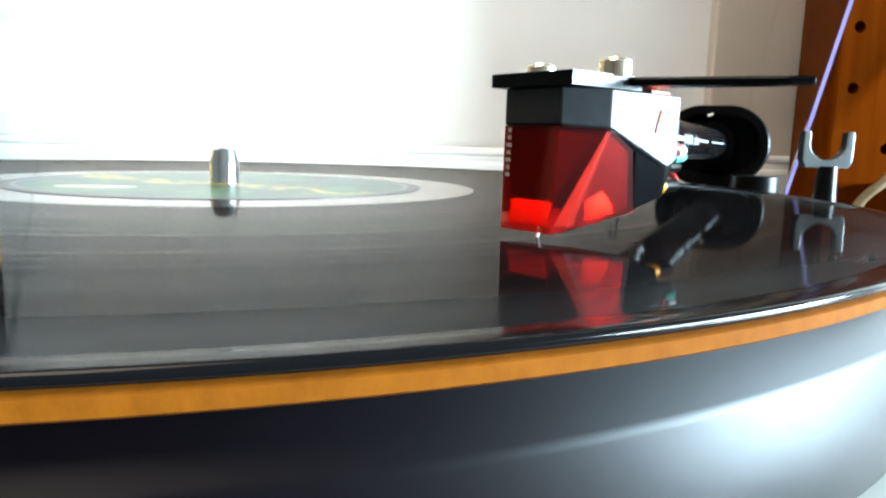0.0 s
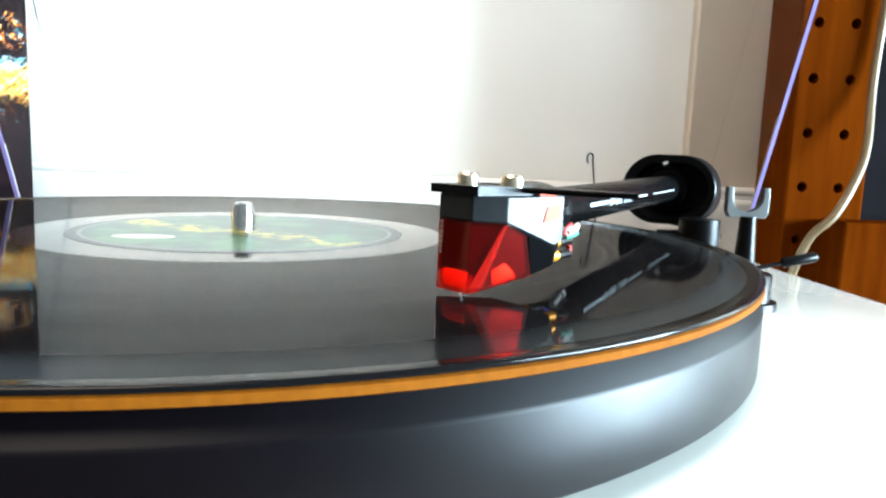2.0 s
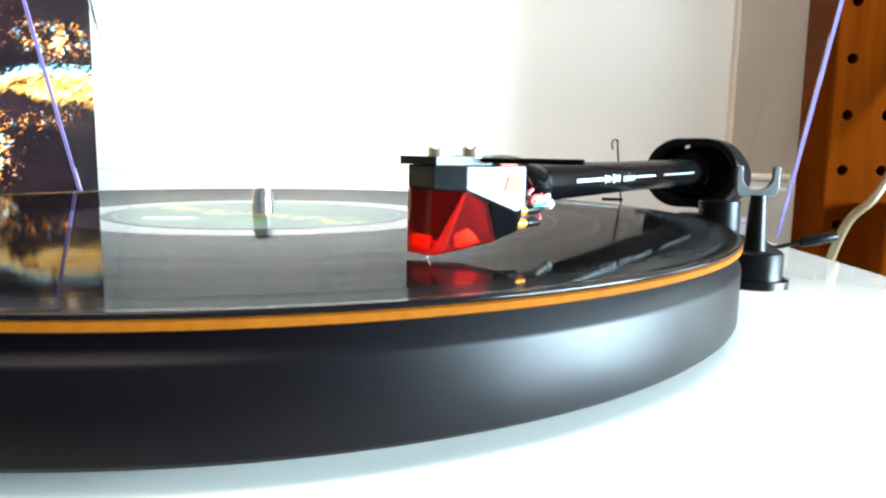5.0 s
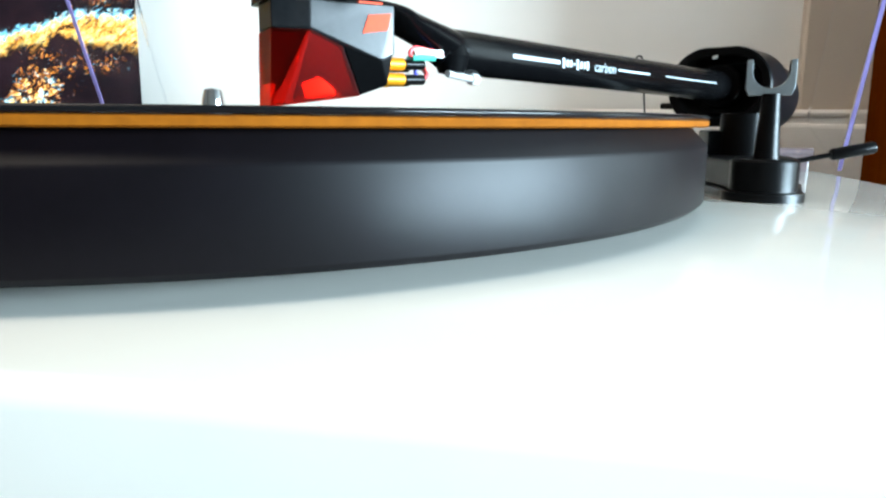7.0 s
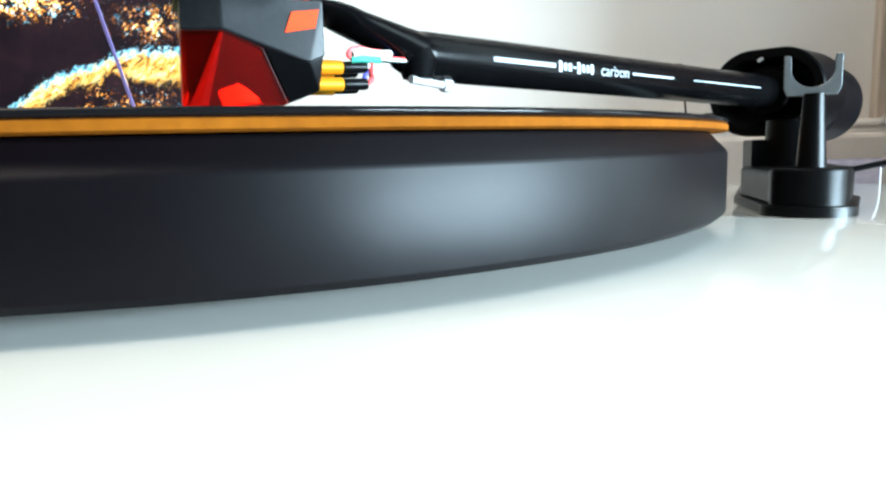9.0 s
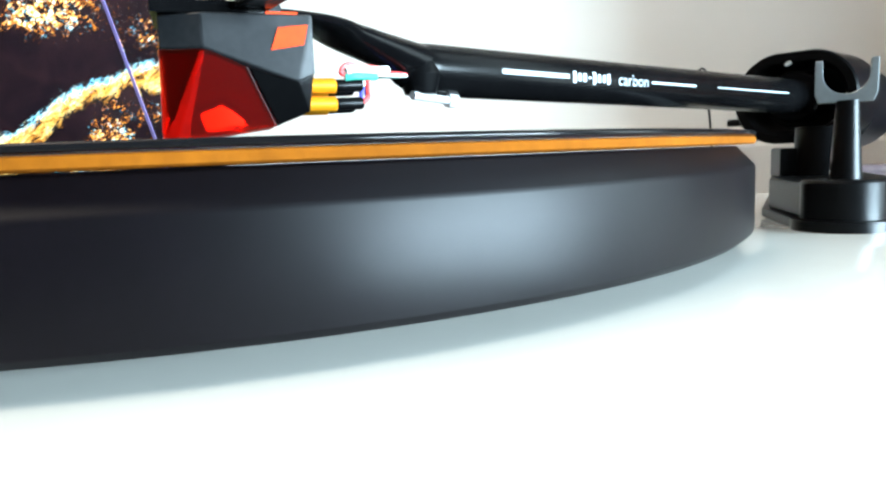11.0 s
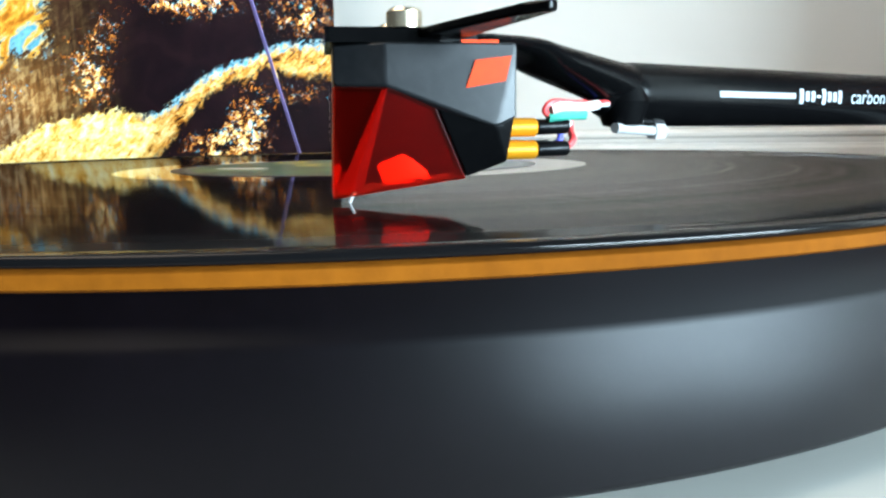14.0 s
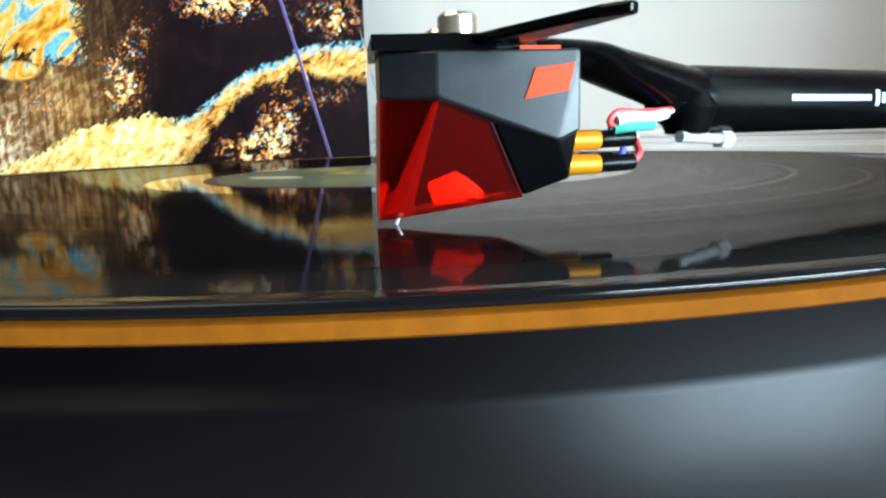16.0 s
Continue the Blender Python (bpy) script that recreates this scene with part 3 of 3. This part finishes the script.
part("connector_block", hull([cart(c, s * l, z) for s in (-1, 1) for c, l, z in ((3.0, 7.8, 38.4), (10.5, 7.9, 34.9), (12.8, 7.7, 35.9), (12.2, 6.5, 30.7), (7.5, 5.0, 28.9), (12.8, 7.7, 40))], 0.0002), BLACK, cartridge)
stylus.visible_shadow = False
INNER_RED = material("glossy_inner_red", (0.19, 0.0045, 0.0013), 0.24, 0.9, colour2=(0.16, 0.004, 0.0012), grain=400)
part("stylus_core", hull([cart(c, t * l, z) for t in (-1, 1) for c, l, z in ((-7.9, 3.9, 39.3), (-2.6, 7.2, 39.0), (2.5, 7.0, 38.2), (-7.9, 3.5, 30.6), (-5.4, 4.7, 28.3), (6.2, 4.9, 29.5))]), INNER_RED, cartridge, "glossy red inner body")
# strip added inside the shell: the lit facet edge put in as colour
RIDGE_LIGHT = material("ridge_light_red", (0.17, 0.004, 0.0012), 0.4, colour2=(0.14, 0.0035, 0.001), grain=600)
part("facet_ridge", hull([cart(c, l, z) for c, l, z in ((-3.0, 7.55, 39.3), (-2.4, 7.75, 39.3), (-2.8, 7.4, 39.3), (-8.3, 4.2, 27.4), (-5.4, 4.92, 27.5), (-6.8, 4.3, 27.4))]), RIDGE_LIGHT, cartridge, "added red strip that paints the bright facet edge of the stylus unit")
# two added inserts, shaped as the glowing patches low in the red plastic
part("stylus_block", hull([cart(c, t * l, z) for t in (-1, 1) for c, l, z in ((-3.9, 5.4, 30.8), (-0.4, 5.6, 32.4), (3.0, 5.3, 29.4), (-3.0, 5.05, 28.0), (2.2, 5.1, 28.4))], 0.0005), RED_GLOW, cartridge, "bright red insert that paints the glow low in the stylus unit", True)
part("stylus_block", hull([cart(c, t * l, z) for t in (-1, 1) for c, l, z in ((-8.5, 3.7, 27.1), (-5.2, 4.6, 27.5), (-8.3, 3.2, 29.8), (-7.4, 3.4, 31.2), (-5.4, 4.3, 29.8))], 0.0006), RED_GLOW, cartridge, "bright red insert that paints the glow low in the stylus unit", True)
part("stylus_slot", box(-0.0006, 0.0006, -0.0006, 0.0006, 0.0272, 0.0288, Matrix.Translation(cart(-6.2, 1.2, 0))), BLACK, cartridge)
part("cantilever", tube([cart(-6.2, 0.5, 27.2), cart(-6.9, 0.5, 25.65)], 0.00022, 8), SATIN_STEEL, cartridge)
part("logo_patch", hull([cart(c, 8.0 + o, z) for o in (0.15, 0.27) for c, z in ((6.8, 39.4), (8.0, 42.6), (12.3, 43.1), (11.6, 40.2))]), RED_INK, cartridge, "red printed mark")
part("red_spacer", hull([cart(c, l, z) for c in (6.5, 11.0) for l in (2.0, 7.4) for z in (44.5, 45.0)]), RED_INK, tonearm, "red spacer under the headshell")
for q, h in enumerate((0.9, 0.7, 1.1, 0.8, 1.1, 0.8, 0.7)):
    z = 33.6 + 0.95 * q
    part("printed_bar", hull([cart(-8.72 - o - (39.9 - z) * 0.038, -3.3 + e * h * 0.4, z + f * 0.26) for o in (0.0, 0.06) for e in (-1, 1) for f in (-1, 1)]), GREY_INK, cartridge)
wire = iter((WIRE_COLOURS[2], WIRE_COLOURS[3], WIRE_COLOURS[1], WIRE_COLOURS[0]))
for l in (-4.0, 3.4):
    for z in (34.8, 32.0):
        pin = part("pin", tube([cart(12, l, z), cart(12.2, l, z), cart(16.6, l, z), cart(16.9, l, z)], [0.0010, 0.0012, 0.0012, 0.0009], 18), GOLD, cartridge, "gold-plated terminal pin", True)
        part("wire_sleeve", tube([cart(16.8, l, z), cart(17.0, l, z), cart(20.8, l * 0.95, z + 0.1), cart(21.2, l * 0.95, z + 0.1)], [0.0007, 0.0010, 0.0010, 0.0008], 14), BLACK, cartridge, "", True)
        high = z > 34
        path = [cart(20.4, l * 0.95, z + 0.1), cart(21.4, l * 0.85, z + 0.4), cart(20.6 if high else 22.2, l * 0.7, z + (1.7 if high else 1.2)), cart(22.8, l * 0.5 - 2, z + (2.2 if high else 2.6)), cart(25.2, l * 0.3 - 6, 37.6), arm(-0.0185, l * 0.0002, -0.0012)]
        part("wire", tube(smooth_path(path, 6), 0.00045, 10), next(wire), tonearm, "", True)
part("bundled_wire", tube(smooth_path([cart(19.0, 4.2, 36.0), cart(17.6, 4.6, 36.8), cart(18.8, 4.4, 37.9), cart(22.0, 2.5, 37.8), cart(24.5, 0.5, 37.9)], 6), 0.00042, 10), WIRE_COLOURS[0], tonearm, "red loop of cartridge wire", True)
part("bundled_wire", tube(smooth_path([cart(18.4, 4.8, 36.9), cart(20.0, 4.6, 37.3), cart(23.0, 3.0, 37.2), cart(26.0, 1.0, 37.6)], 6), 0.00065, 10), WIRE_COLOURS[1], tonearm, "white cartridge wire", True)
part("bundled_wire", tube(smooth_path([cart(18.2, 4.4, 36.0), cart(20.0, 4.4, 36.2), cart(23.5, 2.8, 36.3)], 6), 0.00065, 10), WIRE_COLOURS[2], tonearm, "green cartridge wire", True)
part("clamp_bolt", tube([arm(-0.0225, 0.0030, -0.0052), arm(-0.0115, 0.0016, -0.0058)], 0.0008, 14), SATIN_STEEL, tonearm, "bright steel clamp bolt", True)
part("bolt_head", tube([arm(-0.0125, 0.0017, -0.0058), arm(-0.0100, 0.0015, -0.0059)], 0.0014, 6), SATIN_STEEL, tonearm)
part("clamp_knob", lathe([(0, -0.0042), (0.0030, -0.0036), (0.0042, 0), (0.0030, 0.0036), (0, 0.0042)], arm(-0.019, 0.0012, -0.0012), 24, False), BLACK, tonearm, "", True)
for s in (-1, 1):
    part("screw", lathe([(0, 46.3e-3), (0.0021, 46.3e-3), (0.0021, 48.1e-3), (0.0018, 48.5e-3), (0, 48.5e-3)], Vector((0.0613 + s * 0.0034, -0.0926 - s * 0.0051, 0)), 24, False), WARM_STEEL, tonearm, "", True)

# ---- record sleeve ----
SLEEVE = material("printed_sleeve", (0.05, 0.03, 0.02), 0.3, Specular_IOR_Level=0.12)
k = Nodes(SLEEVE)
pos, pu, py, pv = k.axes()


def curve(v, stops, top):
    """A height along v from (place, height) stops."""
    return k.math("MULTIPLY", k.put("ShaderNodeSeparateColor", Color=k.ramp(v, [(q, (h / top,) * 3) for q, h in stops])).outputs[0], top)


def less(a, b):
    return k.math("SUBTRACT", a, b)


def times(a, b):
    return k.math("MULTIPLY", a, b)


def plus(a, b, clamp=False):
    return k.math("ADD", a, b, clamp)


def patch(u0, v0, ru, rv):
    a, b = k.math("DIVIDE", less(pu, u0), ru), k.math("DIVIDE", less(pv, v0), rv)
    return k.math("EXPONENT", times(plus(times(a, a), times(b, b)), -1.0))


uu = k.math("DIVIDE", plus(pu, 0.313), 0.315, True)
ragged, _ = k.noise(pos, 130.0, 5.0, 0.65)
broad, _ = k.noise(pos, 40.0, 4.0, 0.55, 0.8)
slant = k.put("ShaderNodeCombineXYZ", X=plus(times(pu, 0.75), times(pv, 0.66)), Y=0.0, Z=times(less(times(pv, 0.75), times(pu, 0.66)), 2.2)).outputs[0]
strand, _ = k.noise(slant, 150.0, 6.0, 0.74, 0.5)
drip = k.put("ShaderNodeCombineXYZ", X=pu, Y=0.0, Z=times(pv, 0.15)).outputs[0]
falling, _ = k.noise(drip, 260.0, 4.0, 0.6)
art = k.mix(k.step(broad, 0.35, 0.7), (0.004, 0.002, 0.003, 1), (0.010, 0.004, 0.005, 1))
wisp, _ = k.noise(slant, 85.0, 6.0, 0.72, 0.5)
# dim brown mist with falling streaks; the sleeve's pale lower-left sheen is painted in
mist = plus(plus(times(patch(-0.236, 0.150, 0.034, 0.030), 0.95), times(patch(-0.290, 0.115, 0.034, 0.045), 1.0)), times(patch(-0.205, 0.215, 0.03, 0.04), 0.12), True)
art = k.mix(times(mist, k.step(falling, 0.10, 0.62)), art, k.mix(k.step(plus(times(wisp, 0.7), times(falling, 0.3)), 0.44, 0.62), (0.22, 0.085, 0.020, 1), k.mix(patch(-0.290, 0.115, 0.035, 0.045), (0.60, 0.34, 0.12, 1), (0.90, 0.70, 0.45, 1))))
# flecks: torn scraps of paint, thick in some places and missing in others
scrap, _ = k.noise(slant, 300.0, 5.0, 0.74, 0.6)
hue, _ = k.noise(pos, 190.0, 4.0, 0.7, 0.6)
density = 0.0
for u0, v0, ru, rv, w in ((-0.108, 0.222, 0.042, 0.018, 0.74), (-0.085, 0.262, 0.07, 0.03, 0.6), (-0.068, 0.130, 0.026, 0.034, 0.70), (-0.100, 0.112, 0.030, 0.016, 0.7), (-0.020, 0.208, 0.034, 0.018, 0.70),
                          (-0.188, 0.160, 0.022, 0.024, 0.78), (-0.205, 0.190, 0.02, 0.02, 0.30), (-0.172, 0.200, 0.018, 0.022, 0.5), (-0.255, 0.155, 0.03, 0.025, 0.6), (-0.02, 0.152, 0.03, 0.014, 0.5)):
    density = plus(density, times(patch(u0, v0, ru, rv), w))
density = times(density, less(1.0, times(patch(-0.101, 0.145, 0.012, 0.018), 0.96)))
density = times(density, plus(0.45, times(k.step(ragged, 0.38, 0.58), 0.75)))
level = less(0.74, times(density, 0.42))
fleck = times(k.step(scrap, level, plus(level, 0.045)), k.step(density, 0.04, 0.16))
bright = k.step(scrap, level, plus(level, 0.17))
warm = k.ramp(bright, [(0.0, (0.10, 0.018, 0.003)), (0.35, (0.42, 0.10, 0.008)), (0.7, (0.72, 0.27, 0.025)), (1.0, (0.90, 0.66, 0.26))])
cool = k.ramp(bright, [(0.0, (0.01, 0.06, 0.09)), (0.4, (0.05, 0.26, 0.36)), (0.75, (0.25, 0.52, 0.58)), (1.0, (0.80, 0.84, 0.75))])
fleck_paint = k.mix(k.step(hue, 0.53, 0.58), warm, cool)
art = k.mix(fleck, art, fleck_paint)
# the pale mound and the root that climbs from it
crest = curve(uu, ((0.0, 0.098), (0.067, 0.1035), (0.15, 0.112), (0.212, 0.120), (0.26, 0.1305), (0.333, 0.1355), (0.463, 0.1416), (0.522, 0.1355), (0.57, 0.1405), (0.616, 0.151), (0.654, 0.161), (0.697, 0.169), (0.755, 0.176), (0.80, 0.179), (0.826, 0.1845), (0.861, 0.1885), (1.0, 0.190)), 0.2)
depth = plus(less(crest, pv), times(less(strand, 0.5), 0.030))
thick = curve(uu, ((0.0, 0.1), (0.45, 0.1), (0.50, 0.045), (0.56, 0.028), (0.65, 0.016), (0.75, 0.011), (0.83, 0.012), (0.88, 0.022), (1.0, 0.026)), 0.1)
body = times(k.step(depth, -0.0008, 0.0012), less(1.0, k.step(plus(depth, times(less(broad, 0.5), 0.020)), times(thick, 0.85), plus(thick, 0.004))))
glow = times(body, less(1.0, k.step(plus(uu, times(less(0.135, pv), 1.2)), 0.50, 0.60)))
root_paint = k.ramp(plus(times(wisp, 0.6), times(strand, 0.4)), [(0.34, (0.02, 0.006, 0.003)), (0.42, (0.22, 0.06, 0.006)), (0.49, (0.52, 0.22, 0.03)), (0.56, (0.66, 0.46, 0.17)), (0.64, (0.30, 0.46, 0.44))])
mound_paint = k.ramp(plus(times(wisp, 0.75), times(ragged, 0.25)), [(0.34, (0.28, 0.09, 0.006)), (0.42, (0.68, 0.30, 0.03)), (0.50, (0.86, 0.60, 0.18)), (0.58, (0.93, 0.80, 0.44)), (0.66, (0.62, 0.68, 0.58)), (0.72, (0.85, 0.60, 0.20))])
art = k.mix(times(body, plus(k.step(wisp, 0.36, 0.46), times(glow, 0.85), True)), art, k.mix(glow, root_paint, mound_paint))
rim = times(times(k.step(depth, -0.0012, 0.0006), less(1.0, k.step(depth, 0.0016, 0.0052))), k.step(uu, 0.49, 0.56))
art = k.mix(times(rim, k.step(falling, 0.30, 0.58)), art, (0.10, 0.33, 0.44, 1))
# swirls of orange and teal in the upper corner
swirl, _ = k.noise(slant, 24.0, 5.0, 0.6, 1.6)
corner = times(less(1.0, k.step(plus(pu, times(less(strand, 0.5), 0.06)), -0.224, -0.216)), k.step(plus(pv, times(less(wisp, 0.5), 0.09)), plus(0.188, times(plus(pu, 0.28), -0.10)), plus(0.192, times(plus(pu, 0.28), -0.10))))
arc = times(patch(-0.270, 0.178, 0.020, 0.008), 1.5)
swirl_paint = k.ramp(plus(times(swirl, 0.8), times(strand, 0.2)), [(0.30, (0.03, 0.012, 0.006)), (0.40, (0.42, 0.13, 0.010)), (0.47, (0.74, 0.34, 0.04)), (0.52, (0.42, 0.42, 0.28)), (0.56, (0.06, 0.24, 0.33)), (0.64, (0.17, 0.40, 0.46)), (0.72, (0.02, 0.05, 0.08))])
art = k.mix(k.math("MINIMUM", plus(corner, k.step(arc, 0.5, 0.9)), 1.0), art, swirl_paint)
k.feed(k.bsdf.inputs["Base Color"], art)
sleeve = thing("record_sleeve", (0, 0, 0), "dark record sleeve with orange and teal abstract print, standing upright", "record sleeve")
sleeve.matrix_world = pose(-0.1962, 0.2999, TABLE, 0, 0, 24)
part("front_cover", box(-0.313, 0.0016, 0.0, 0.0006, 0.0, 0.315, Matrix(), 0.0002, 1), SLEEVE, sleeve).location = (0, 0, 0)
part("back_cover", box(-0.313, 0.0016, 0.0030, 0.0036, 0.0, 0.315, Matrix(), 0.0002, 1), SLEEVE, sleeve).location = (0, 0, 0)
part("spine", box(-0.3136, -0.3131, 0.0, 0.0036, 0.0, 0.315, Matrix(), 0.0001, 1), SLEEVE, sleeve).location = (0, 0, 0)
part("inner_sleeve", box(-0.312, 0.0010, 0.0010, 0.0026, 0.002, 0.313), WALL, sleeve, "white paper inner sleeve").location = (0, 0, 0)

# ---- dim things beyond the post ----
CLOTH = material("black_cloth", (0.007, 0.006, 0.007), 0.9, colour2=(0.005, 0.0045, 0.005), grain=300, bump=0.2, Specular_IOR_Level=0.0)
RED_CARD = material("red_card", (0.50, 0.045, 0.008), 0.6, colour2=(0.42, 0.035, 0.006), grain=80, Specular_IOR_Level=0.1)
# both cases extended out of view to keep window light off the wall's right
solid("black_case", box(0.334, 0.62, 0.215, 0.325, TABLE, 0.1378, PLINTH_TURN, 0.002), CLOTH, "black upright case standing on the shelf behind the post", "case")
solid("red_box", box(0.332, 0.60, 0.212, 0.322, 0.1380, 0.148, PLINTH_TURN, 0.0015), RED_CARD, "flat red box lying on the black case", "box")
solid("dark_case", box(0.336, 0.61, 0.218, 0.324, 0.1482, 0.36, PLINTH_TURN, 0.002), CLOTH, "black cloth case stacked on the flat red box", "case")

# ---- cable ----
cable = solid("cable", tube(smooth_path([PLINTH_TURN @ Vector(p) for p in ((0.3270, 0.1855, 0.32), (0.3260, 0.1855, 0.24), (0.3245, 0.1855, 0.17), (0.3205, 0.184, 0.105), (0.312, 0.17, 0.066), (0.301, 0.160, 0.046), (0.288, 0.155, 0.026), (0.277, 0.16, 0.010), (0.272, 0.17, -0.03), (0.272, 0.17, TABLE + 0.003))]), 0.0024, 14), CREAM, "cream plastic-covered cable hanging beside the post", "cable", smooth=True)
